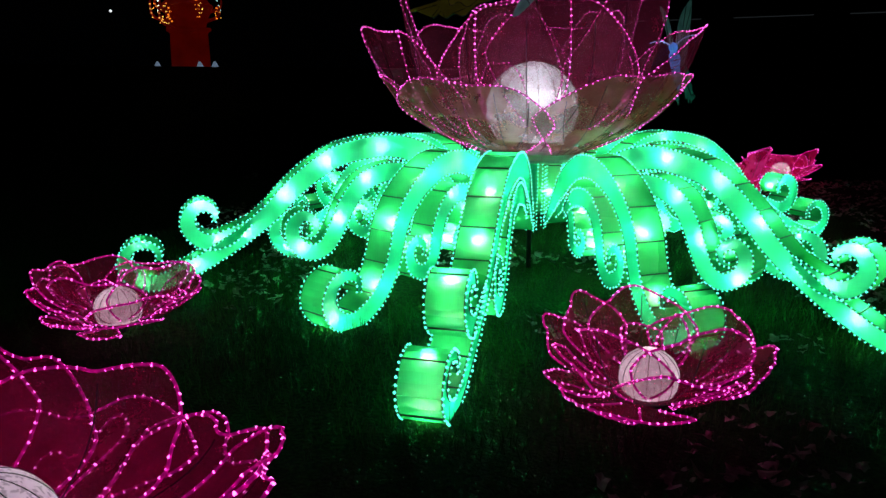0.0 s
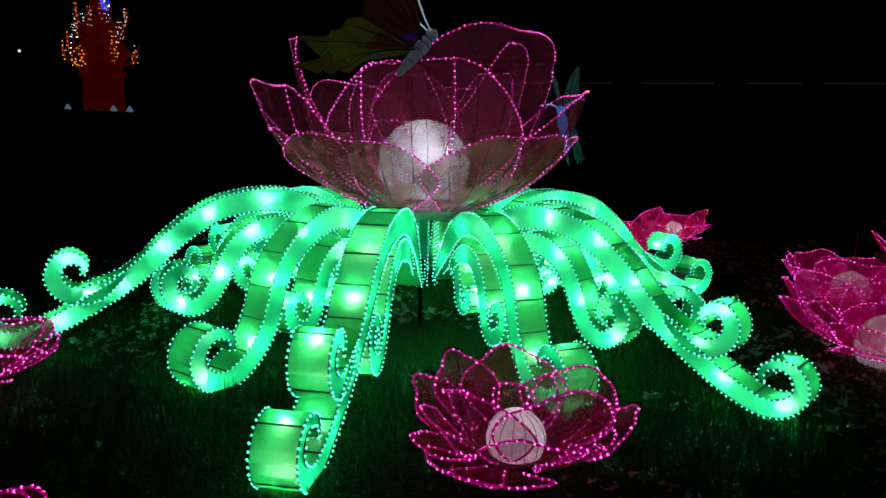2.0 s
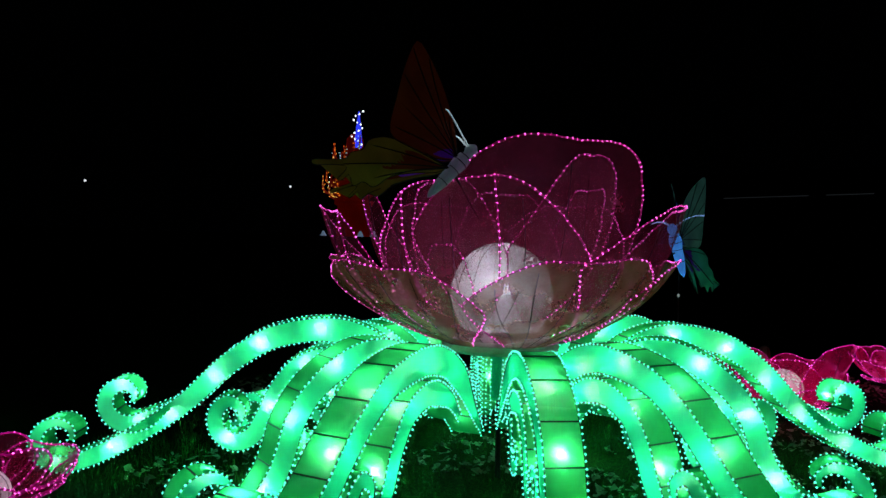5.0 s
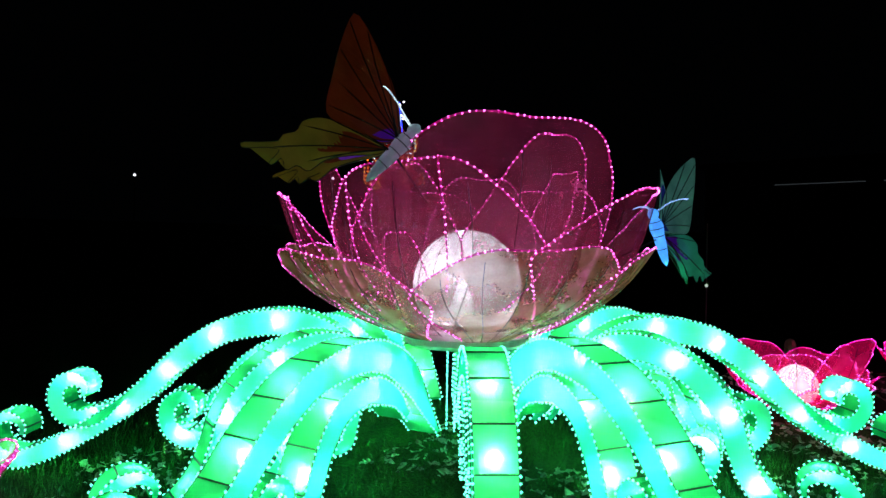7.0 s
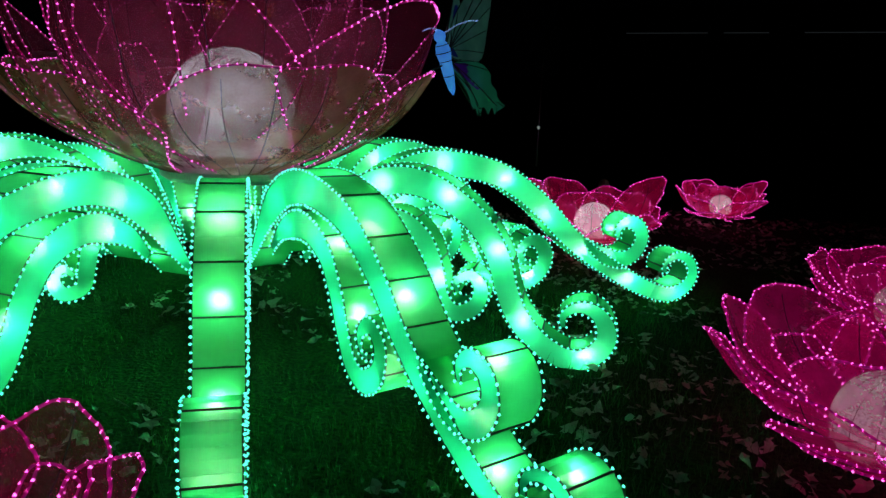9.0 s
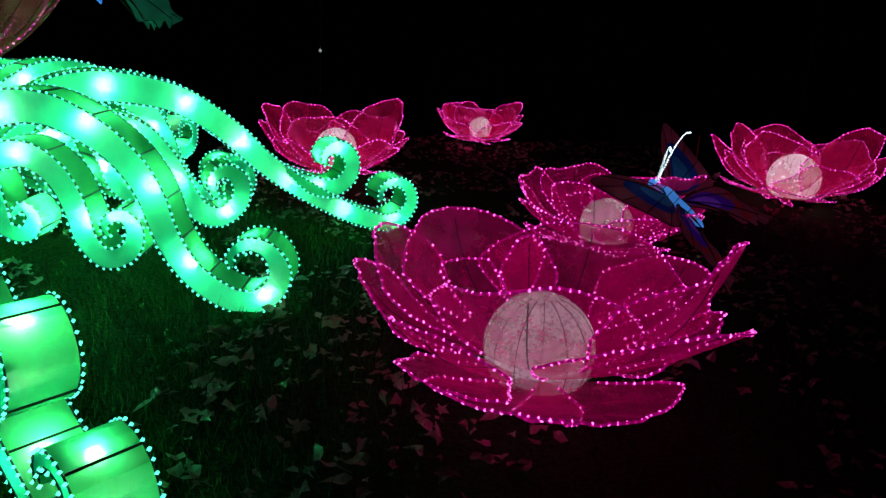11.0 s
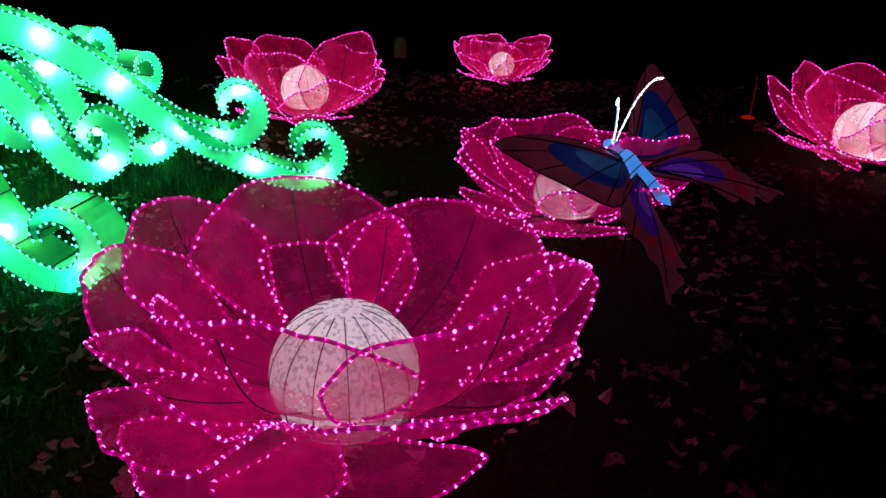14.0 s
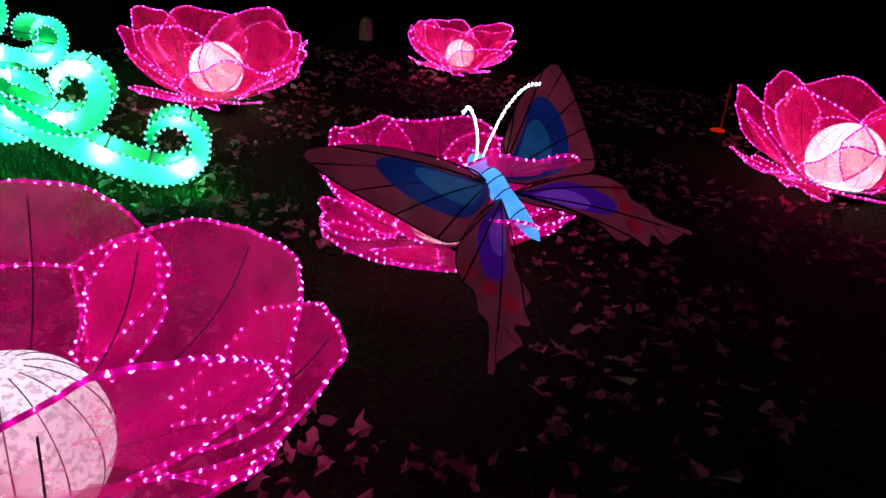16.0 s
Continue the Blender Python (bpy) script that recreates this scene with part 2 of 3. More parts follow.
LONG = dict(
    main=([(0.62, 0.48), (0.80, 0.72), (0.98, 0.95), (1.22, 1.11), (1.50, 1.16), (1.86, 1.10), (2.08, 0.99), (2.30, 0.82), (2.50, 0.62), (2.70, 0.46), (2.93, 0.31), (3.18, 0.17), (3.45, 0.072),
           (3.62, 0.11), (3.70, 0.23), (3.65, 0.36), (3.53, 0.40), (3.43, 0.34), (3.43, 0.26)], (0.02, 0.11, 0.095, 0.085, 0.076, 0.070, 0.060, 0.020)),
    branch=([(2.688, 0.536), (2.873, 0.418), (3.025, 0.388), (3.135, 0.443), (3.185, 0.553), (3.143, 0.662), (3.042, 0.696), (2.966, 0.637), (2.975, 0.561)], (0.025, 0.066, 0.066, 0.061, 0.051, 0.015)),
    inner=([(1.00, 0.68), (1.15, 0.84), (1.42, 0.93), (1.68, 0.85), (1.84, 0.66), (1.94, 0.45), (2.04, 0.29), (2.18, 0.24), (2.31, 0.33), (2.33, 0.48), (2.23, 0.57), (2.13, 0.50), (2.15, 0.40), (2.21, 0.39)],
           (0.03, 0.085, 0.08, 0.075, 0.07, 0.06, 0.015)))
SHORT = dict(
    main=([(0.62, 0.48), (0.80, 0.76), (0.96, 0.97), (1.16, 1.09), (1.40, 1.10), (1.64, 1.00), (1.82, 0.86), (1.94, 0.69), (2.01, 0.51), (2.10, 0.34), (2.25, 0.19), (2.45, 0.10), (2.61, 0.14), (2.69, 0.28), (2.63, 0.42), (2.50, 0.46),
           (2.40, 0.39), (2.41, 0.31)], (0.02, 0.10, 0.09, 0.08, 0.074, 0.074, 0.066, 0.018)),
    inner=([(0.92, 0.62), (1.05, 0.78), (1.25, 0.84), (1.42, 0.74), (1.52, 0.56), (1.58, 0.38), (1.69, 0.28), (1.82, 0.34), (1.85, 0.47), (1.77, 0.55), (1.68, 0.49), (1.70, 0.42)],
           (0.03, 0.075, 0.07, 0.065, 0.06, 0.05, 0.015)),
    small=([(0.80, 0.60), (0.92, 0.72), (1.04, 0.66), (1.09, 0.52), (1.13, 0.40), (1.24, 0.38), (1.29, 0.47), (1.23, 0.54), (1.17, 0.48)], (0.03, 0.06, 0.055, 0.05, 0.045, 0.015)))


def half_thickness(stops, s):
    f = s * (len(stops) - 1)
    i = min(int(f), len(stops) - 2)
    return stops[i] + (stops[i + 1] - stops[i]) * (f - i)


def scroll_part(name, spec, parent, wide, inset, rng, cache):
    """One cloth-covered scroll: flat glowing sides, banded top and underside, dark frame wires, lamps inside, bead lights on its edges."""
    points, stops = spec
    if name not in cache:
        line = spline([(r, 0, z) for r, z in points], 84)
        n, h = len(line), wide / 2
        outer, under = [], []
        for i, c in enumerate(line):
            d = (line[min(i + 1, n - 1)] - line[max(i - 1, 0)]).normalized()
            up = Vector((-d.z, 0, d.x))
            t = half_thickness(stops, i / (n - 1))
            outer.append(c + up * t)
            under.append(c - up * t)
        y = Vector((0, h, 0))
        bow = 0.006
        verts, faces, which = [], [], []
        for a, b in zip(outer, under):
            verts += [a - y, a + y, b + y, b - y]
        for i in range(n - 1):
            k = 4 * i
            faces += [(k + 1, k + 2, k + 6, k + 5), (k + 2, k + 3, k + 7, k + 6), (k + 3, k, k + 4, k + 7)]
            which += [0, 1, 0]
        faces += [(0, 3, 2, 1), (4 * n - 4, 4 * n - 3, 4 * n - 2, 4 * n - 1)]
        which += [1, 1]
        body = mesh_of(name, verts, faces, [SIDE, TOP], which)
        edge = [[p + s * Vector((0, h + 0.004, 0)) for p in row] for row in (outer, under) for s in (-1, 1)]
        bands, total = [], length_of(line)
        cuts = [min(int(n * k * 0.26 / total), n - 1) for k in range(int(total / 0.26) + 1)] + [n - 1]
        panels = []
        for i0, i1 in zip(cuts, cuts[1:]):
            if i1 > i0:
                pv = [p for i in range(i0, i1 + 1) for p in (outer[i] - y, outer[i] + y)]
                pf = [(2 * q, 2 * q + 1, 2 * q + 3, 2 * q + 2) for q in range(i1 - i0)]
                panels.append(mesh_of("panel", pv, pf, TOP, None, True))
        for i in cuts[1:-1]:
            for row, s in ((outer, 1), (under, -1)):
                off = (row[i] - line[i]).normalized() * 0.004
                bands.append([row[i] - y + off, row[i] + off, row[i] + y + off])
        v, f = tubes(edge, 0.0045, 4)
        frame_me = mesh_of("frame_wire", v, f, WIRE)
        band_me = [mesh_of("cross_wire", *tubes([b], 0.0065, 4), WIRE) for b in bands]
        leds = [[p + s * Vector((0, h + 0.009, 0)) + (p - c).normalized() * 0.003 for p, c in zip(row, line)] for row in (outer, under) for s in (-1, 1)]
        v, f = beads(leds, 0.040, 0.0092, rng)
        led_me = mesh_of("led_string", v, f, GREEN_LED)
        bulbs = []
        m = max(1, int(total / 0.46))
        for k in range(m):
            i = int(n * (k + 0.55) / m)
            if half_thickness(stops, i / (n - 1)) > 0.045:
                v, f = lathe(ball_profile(0.026, 0, 5), 8)
                bulbs.append((mesh_of("bulb", v, f, BULB), line[i]))
        v, f = lathe(ball_profile(0.019, 0, 5), 8)
        bulbs.append((mesh_of("bulb", v, f, BULB), line[int(n * 0.93)]))
        cache[name] = (body, frame_me, band_me, led_me, bulbs, panels)
    body, frame_me, band_me, led_me, bulbs, panels = cache[name]
    ob = part(name, body, parent)
    part("frame_wire", frame_me, ob, "black frame wire along the edges")
    tagged(part("led_string", led_me, ob, "string of small green lights"), kind="stuff")
    for b in panels:
        part("panel", b, ob)
    for b in band_me:
        part("cross_wire", b, ob)
    for me, place in bulbs:
        part("bulb", me, ob, "lit bulb inside the cloth").location = place
    return ob


CACHE = ({}, {})
ARMS = [  # bearing, short, length, sag in degrees, lift
    (199.3, 0, 1.002, -0.3, 0.03), (228.6, 1, 1.016, 3.8, -0.03), (254.6, 0, 0.995, 1.4, -0.045), (289.8, 1, 0.992, 4.5, -0.03), (312.7, 0, 0.972, 2.2, 0.01), (354.1, 1, 1.044, 4.1, -0.055), (21.9, 0, 1.05, -0.6, -0.065),
    (43.7, 1, 1.11, 1.7, -0.04), (69.3, 0, 1.0, -5.0, -0.04), (104, 1, 1.0, 3.0, -0.04), (138, 0, 1.0, 1.5, -0.04), (170, 1, 1.0, 3.0, 0.0)]
for az, short, size, sag, lift in ARMS:
    arm = tagged(new("green_scroll_arm"), "glowing green cloth scroll arm " + ("ending in one curl on the lawn" if short else "with two curls resting on the lawn"), "lantern", "scroll arms round the great lotus")
    rng = random.Random(3)
    for name, key in (("main_scroll", "main"), ("branch_scroll", "branch"), ("inner_scroll", "inner"), ("small_scroll", "small")):
        spec = (SHORT if short else LONG).get(key)
        if spec:
            scroll_part(name, spec, arm, WIDE if key == "main" else WIDE - 0.012, 0, rng, CACHE[short])
    arm.matrix_basis = pose(HUB.x, HUB.y, lift, 0, 0, az) @ pose(1.3, 0, 1.2, 0, sag, 0) @ pose(-1.3, 0, -1.2) @ Matrix.Diagonal((size, 1, size, 1))


# ---- lotus petals ----
def petal_grid(az, spread, reach, foot, top, rng, pointed=0.0, bulge=0.25, ruffle=0.03, cols=16, rows=12, scale=1.0, lean=0.0, soft=1.0):
    """A cupped petal round the z axis: rows of points from its foot (radius, height) to its top (radius, height)."""
    p1, p2, p3, p4 = rng.uniform(0, 6.3), rng.uniform(0, 6.3), rng.uniform(0, 6.3), rng.uniform(0, 6.3)
    grid = []
    for j in range(rows + 1):
        row = []
        for i in range(cols + 1):
            s = 2 * i / cols - 1
            crest = 1 - soft * (0.30 + 0.1 * pointed) * abs(s) ** (3.4 - 2.2 * pointed) + soft * (0.035 * math.sin(3.6 * s + p1) + 0.018 * math.sin(7 * s + p2))
            v = j / rows * crest
            wide = math.radians(spread) * (0.42 + 0.58 * math.sin(min(v * 1.25, 1) * math.pi / 2)) * (1 - pointed * 0.85 * max(v - 0.45, 0) ** 1.3 / 0.46)
            r = foot[0] + (top[0] - foot[0]) * (v + bulge * math.sin(v * math.pi) * 0.8)
            z = foot[1] + (top[1] - foot[1]) * (v - bulge * math.sin(v * math.pi) * 0.55)
            fray = ruffle * v * v * (math.sin(4.5 * s + p3) + 0.5 * math.sin(8 * s + p4))
            r += fray + lean * s * v + 0.006 * v * math.sin(19 * s + p2) + 0.004 * math.sin(33 * s + p1) * v
            z += fray * 0.7 * (1 if abs(top[1] - foot[1]) < abs(top[0] - foot[0]) else 0.3) + lean * s * v * 0.5
            a = math.radians(az) + s * wide
            row.append(Vector((r * math.cos(a), r * math.sin(a), z)) * scale)
        grid.append(row)
    return grid


def petal_part(grid, parent, cloth, rng, rope=0.0070, step=0.042, dot=0.0086, veins=(0.0,), lit=True, shown=0.86, lines=(), arch=0.0):
    rows, cols = len(grid), len(grid[0])
    verts = [p for row in grid for p in row]
    faces = [(j * cols + i, j * cols + i + 1, (j + 1) * cols + i + 1, (j + 1) * cols + i) for j in range(rows - 1) for i in range(cols - 1)]
    ob = part("petal", mesh_of("petal", verts, faces, cloth, None, True), parent)
    first = int(rows * (1 - shown))
    rim = [grid[j][0] for j in range(first, rows)] + grid[-1][1:-1] + [grid[j][-1] for j in reversed(range(first, rows))]
    rim = spline(rim, 90)
    v, f = tubes([rim], rope, 5)
    cord = ROPE_DULL if cloth in (PINK_BIG, CREAM_BIG) else ROPE
    part("light_rope", mesh_of("light_rope", v, f, cord, None, True), ob, "pink light rope round the edge")
    if lit:
        extra = []
        for q in lines:
            i = int(round((q + 1) / 2 * (cols - 1)))
            extra.append(spline([grid[j][i] * 1.002 for j in range(int(rows * 0.42), rows)], 40))
        if arch:
            k = (cols - 1) / 2
            extra.append(spline([grid[int((0.30 + (arch - 0.30) * math.sin(math.pi * q / 10) ** 0.7) * (rows - 1))][int(round(k + k * 0.55 * math.cos(math.pi * (1 - q / 10))))] for q in range(11)], 50))
        if extra:
            for line in extra:
                v, f = tubes([line], rope * 0.9, 5)
                part("inner_rope", mesh_of("inner_rope", v, f, cord, None, True), ob, "pink light rope across the petal")
        v, f = beads([rim] + extra, step, dot, rng)
        tagged(part("led_string", mesh_of("led_string", v, f, PINK_LED), ob, "string of small pink lights"), kind="stuff")
    ribs = []
    for s in veins:
        i = int(round((s + 1) / 2 * (cols - 1)))
        ribs.append([grid[j][i] for j in range(0, rows - 1)])
    if ribs:
        v, f = tubes(ribs, 0.0035, 4)
        part("rib_wire", mesh_of("rib_wire", v, f, WIRE), ob, "dark rib wire")
    return ob


def ball_lamp(parent, r, cz, cloth, seams, power, lift=-0.1):
    v, f = lathe(ball_profile(r, cz, 22, 0.8), 40)
    ob = part("ball", mesh_of("ball", v, f, cloth, None, True), parent, "glowing white cloth ball with dark seams")
    lines = []
    for k in range(seams):
        a = 2 * math.pi * k / seams
        lines.append([Vector((q * 1.006 * math.cos(a), q * 1.006 * math.sin(a), z)) for q, z in ball_profile(r, cz, 18, 0.8) if q > r * 0.25])
    v, f = tubes(lines, max(0.0025, r * 0.008), 4)
    part("seam_wire", mesh_of("seam_wire", v, f, WIRE), ob)
    v, f = lathe(ball_profile(r * (0.12 if r < 0.4 else 0.34), 0, 8), 14)
    part("bulb", mesh_of("bulb", v, f, power), ob, "lit bulb inside the ball").location = (0, 0, cz + r * lift)
    return ob


CUP = [  # the lotus cup: bearing, half spread, reach, height, point and lean of each petal; the last four lie low in front
    (116, 42, 0.88, 0.71, 0.04, 0.01), (56, 52, 0.92, 0.62, 0.06, -0.04), (83, 17, 0.72, 0.56, 0.18, 0.0), (154, 27, 0.93, 0.71, 0.0, 0.03), (175, 26, 0.99, 0.58, 0.0, -0.01), (214, 31, 0.85, 0.46, 0.11, -0.10),
    (248, 61, 0.70, 0.72, 0.13, -0.03), (314, 42, 0.88, 0.86, 0.12, 0.16), (19, 33, 1.00, 0.53, 0.21, -0.01), (334, 25, 0.88, 0.44, 0.14, 0.13), (286, 39, 1.00, 0.62, 0.40, 0.32), (217, 30, 0.92, 0.28, 0.10, 0.09),
    (266, 58, 1.03, 0.30, 0.50, -0.05), (264, 17, 0.77, 0.14, 0.02, -0.19)]


def small_lotus(seed, cloth, size, tall, ball, wide, loose):
    """A low lotus lantern: size is its outer radius, tall the stretch of its petals, ball and wide the ball's height and radius in parts of the radius."""
    rng = random.Random(seed)
    thing = new("lotus_lantern")
    for k, (az, spread, r, z, point, lean) in enumerate(CUP):
        low = k >= len(CUP) - 4
        az, r, z = az + loose * rng.uniform(-5, 5), r + loose * rng.uniform(-0.05, 0.05), z * (1 if low else tall) + loose * rng.uniform(-0.03, 0.03)
        g = petal_grid(az, spread, 0, (0.24, 0.09) if low else (0.20, 0.10), (r, z), random.Random(31 + loose * seed), point, 0.1 if low else 0.22, 0.045 if low else 0.035, 24, 14, scale=size, lean=lean)
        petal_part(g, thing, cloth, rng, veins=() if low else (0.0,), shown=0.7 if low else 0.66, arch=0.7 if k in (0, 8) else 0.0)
    ball_lamp(thing, wide * size, ball * size, BALL_MID if size < 0.70 else BALL_NEAR if cloth in (PINK, PINK_DIM) else BALL, 14, SMALL_BULB)
    v, f = lathe([(0.27 * size, 0.060 * size), (0.27 * size, 0.09 * size), (0.20 * size, 0.125 * size)], 24)
    part("base_plate", mesh_of("base_plate", v, f, STEEL), thing)
    v, f = lathe([(0.05, -0.14), (0.05, 0.062 * size)], 12)
    part("stand", mesh_of("stand", v, f, STEEL), thing)
    return thing


LOTUS = [  # place, lift, radius, turn, cloth, seed, stretch, ball height, ball radius, label
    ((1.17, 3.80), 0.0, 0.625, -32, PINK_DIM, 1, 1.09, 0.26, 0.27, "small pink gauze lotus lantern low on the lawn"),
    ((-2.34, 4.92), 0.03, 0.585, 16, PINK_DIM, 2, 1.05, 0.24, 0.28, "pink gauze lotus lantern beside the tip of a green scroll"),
    ((-1.54, 2.08), 0.03, 1.0, -170, PINK_DIM, 3, 0.85, 0.20, 0.275, "large dimly lit pink gauze lotus lantern near the path"),
    ((5.00, 5.77), 0.0, 0.98, 0, PINK, 4, 1.0, 0.155, 0.305, "large brightly lit pink gauze lotus lantern holding a white ball"),
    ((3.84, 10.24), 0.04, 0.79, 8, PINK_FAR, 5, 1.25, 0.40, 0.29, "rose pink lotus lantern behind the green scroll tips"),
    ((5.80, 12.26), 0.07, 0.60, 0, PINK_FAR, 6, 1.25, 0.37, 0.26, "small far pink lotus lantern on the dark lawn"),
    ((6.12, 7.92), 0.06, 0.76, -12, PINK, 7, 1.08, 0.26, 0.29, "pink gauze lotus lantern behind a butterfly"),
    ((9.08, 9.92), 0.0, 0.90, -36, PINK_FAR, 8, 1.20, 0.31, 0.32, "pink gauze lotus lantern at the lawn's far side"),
]
for (x, y), lift, size, turn, cloth, seed, tall, ball, wide, label in LOTUS:
    lotus = tagged(small_lotus(seed, cloth, size, tall, ball, wide, 0 if seed == 4 else 1), label, "lotus lantern", "small lotus lanterns on the lawn")
    lotus.matrix_basis = pose(x, y, rise(x, y) + lift, 0, 0, turn)


# ---- the great lotus ----
def great_lotus():
    rng = random.Random(21)
    thing = new("great_lotus_lantern")
    for az, spread, reach, high, lean in ((238, 36, 1.45, 1.73, -0.17), (303, 41, 1.35, 1.78, 0.12), (2, 34, 1.44, 1.80, 0.0), (60, 34, 1.42, 1.80, 0.0), (120, 34, 1.42, 1.80, 0.0), (179, 34, 1.46, 1.80, 0.0)):
        g = petal_grid(az, spread, 0, (0.46, 1.08), (reach, high), random.Random(21), 0.04, 0.16, 0.02, 24, 14, lean=lean)
        petal_part(g, thing, CREAM_BIG, rng, 0.0055, 0.046, 0.0080, (-0.66, -0.33, 0.0, 0.33, 0.66))
    for az, spread, reach, high, point, lean in ((260, 57, 1.24, 2.33, 0.21, 0.10), (198, 38, 1.52, 2.18, 0.11, -0.20), (354, 53, 1.49, 2.20, 0.01, -0.04), (60, 50, 1.15, 2.30, 0.1, 0), (128, 50, 1.2, 2.30, 0.1, 0)):
        g = petal_grid(az, spread, 0, (0.44, 1.12), (reach, high), random.Random(21), point, 0.24, 0.03, 24, 14, lean=lean)
        petal_part(g, thing, PINK_BIG, rng, 0.0055, 0.046, 0.0080, (-0.5, 0.0, 0.5), True, 0.66, (-0.42, 0.36) if az in (260, 198) else ())
    for az, spread, reach, high, point, lean in ((302, 61, 1.23, 2.63, 0.04, -0.05), (240, 44, 0.80, 2.36, 0.05, 0), (183, 33, 1.25, 2.61, 0.48, -0.04), (327, 50, 0.91, 2.59, 0.32, 0.06), (95, 44, 0.80, 2.40, 0.05, 0), (28, 44, 0.85, 2.40, 0.05, 0)):
        g = petal_grid(az, spread, 0, (0.42, 1.16), (reach, high), random.Random(21), point, 0.26, 0.03, 24, 14, lean=lean)
        petal_part(g, thing, PINK_BIG, rng, 0.0055, 0.046, 0.0080, (0.0,), True, 0.58, (), 0.78 if az in (240, 95) else 0.0)
    ball_lamp(thing, 0.44, 1.50, BALL_BIG, 16, WHITE_BULB, 0.25)
    v, f = lathe([(0.46, 1.02), (0.50, 1.05), (0.50, 1.10), (0.40, 1.16), (0.36, 1.20)], 40)
    part("base_plate", mesh_of("base_plate", v, f, PLATE), thing, "pale round base plate")
    v, f = lathe([(0.025, -0.12), (0.025, 1.02)], 14)
    part("post", mesh_of("post", v, f, STEEL), thing, "thin dark steel post")
    # Added sleeve without a bulb: its emission gives the post its green light.
    v, f = lathe([(0.07, 0.60), (0.075, 0.64), (0.075, 0.98), (0.07, 1.02)], 20)
    part("post_sleeve", mesh_of("post_sleeve", v, f, SIDE, None, True), thing, "green glowing sleeve added round the post")
    rows = [[Vector((0.16 * math.cos(a), 0.16 * math.sin(a), 0.35 + 0.08 * i)) for i in range(9)] for a in [2 * math.pi * k / 10 for k in range(10)]]
    v, f = beads(rows, 0.035, 0.008, rng)
    tagged(part("led_string", mesh_of("led_string", v, f, GREEN_LED), thing, "hanging strings of green lights"), kind="stuff")
    tagged(thing, "great pink gauze lotus lantern on a post, glowing white ball inside", "lotus lantern")
    thing.location = HUB
    return thing


great_lotus()

# ---- butterflies ----
BODY_BLUE = fabric("blue_body_cloth", (0.10, 0.35, 0.80), (0.14, 0.45, 0.90), (0.10, 0.42, 1.0), 0.32)
DIM_LED = glow("dim_white_led", (0.80, 0.93, 1.0), 0.9, False)
BLUE_LED = glow("pale_blue_led", (0.25, 0.45, 1.0), 1.6, False)
BODY_PALE = fabric("pale_body_cloth", (0.45, 0.55, 0.58), (0.6, 0.7, 0.72), (0.5, 0.8, 0.9), 0.025)
WHITE_LED = glow("white_led", (0.80, 0.93, 1.0), 4.5, False)
# Wing cloths hold no lamps; a little light is painted in as emission.
BLUE_PATCH = fabric("deep_blue_cloth", (0.008, 0.012, 0.12), (0.02, 0.05, 0.28), (0.02, 0.05, 0.40), 0.05, scale=4)
SKY_PATCH = fabric("sky_blue_cloth", (0.015, 0.06, 0.22), (0.04, 0.16, 0.40), (0.03, 0.18, 0.50), 0.06, scale=4)
LILAC_PATCH = fabric("lilac_cloth", (0.16, 0.05, 0.40), (0.26, 0.09, 0.52), (0.25, 0.05, 0.60), 0.09, scale=4)
VIOLET_PATCH = fabric("violet_cloth", (0.07, 0.015, 0.30), (0.13, 0.03, 0.42), (0.12, 0.01, 0.45), 0.07, scale=5)
# Rosy emission stands in for the pink lotus light passing through this wing.
DUSK_WING = fabric("dusky_rose_lit_cloth", (0.24, 0.11, 0.16), (0.38, 0.17, 0.22), (0.60, 0.08, 0.20), 0.028, scale=6)
SPOT = fabric("crimson_spot_cloth", (0.35, 0.02, 0.07), (0.45, 0.04, 0.10), (0.6, 0.02, 0.08), 0.04)
RUST_WING = fabric("rust_red_cloth", (0.22, 0.03, 0.015), (0.32, 0.06, 0.025), (0.5, 0.10, 0.02), 0.011, scale=5)
OLIVE_WING = fabric("olive_cloth", (0.22, 0.22, 0.03), (0.32, 0.30, 0.05), (0.5, 0.42, 0.06), 0.017, scale=5)
TEAL_WING = fabric("pale_teal_cloth", (0.12, 0.30, 0.26), (0.22, 0.42, 0.36), (0.15, 0.5, 0.42), 0.042, scale=5)
TEAL_LOW = fabric("sea_green_cloth", (0.06, 0.38, 0.26), (0.10, 0.5, 0.36), (0.06, 0.6, 0.42), 0.04, scale=5)

FORE = [(0.03, 0.10), (0.23, 0.28), (0.52, 0.44), (0.79, 0.53), (0.84, 0.49), (0.85, 0.30), (0.82, 0.10), (0.75, -0.06), (0.64, -0.11), (0.45, -0.07), (0.14, 0.0)]
FORE_PATCH = [(0.05, 0.09), (0.30, 0.24), (0.49, 0.35), (0.60, 0.37), (0.65, 0.29), (0.65, 0.15), (0.58, 0.03), (0.44, -0.03), (0.14, 0.02)]
FORE, FORE_PATCH = [[(a * (1 - 0.26 * max(0.0, min(1.0, (0.5 - b) / 0.5))) if a > 0.3 else a, b) for a, b in wing] for wing in (FORE, FORE_PATCH)]
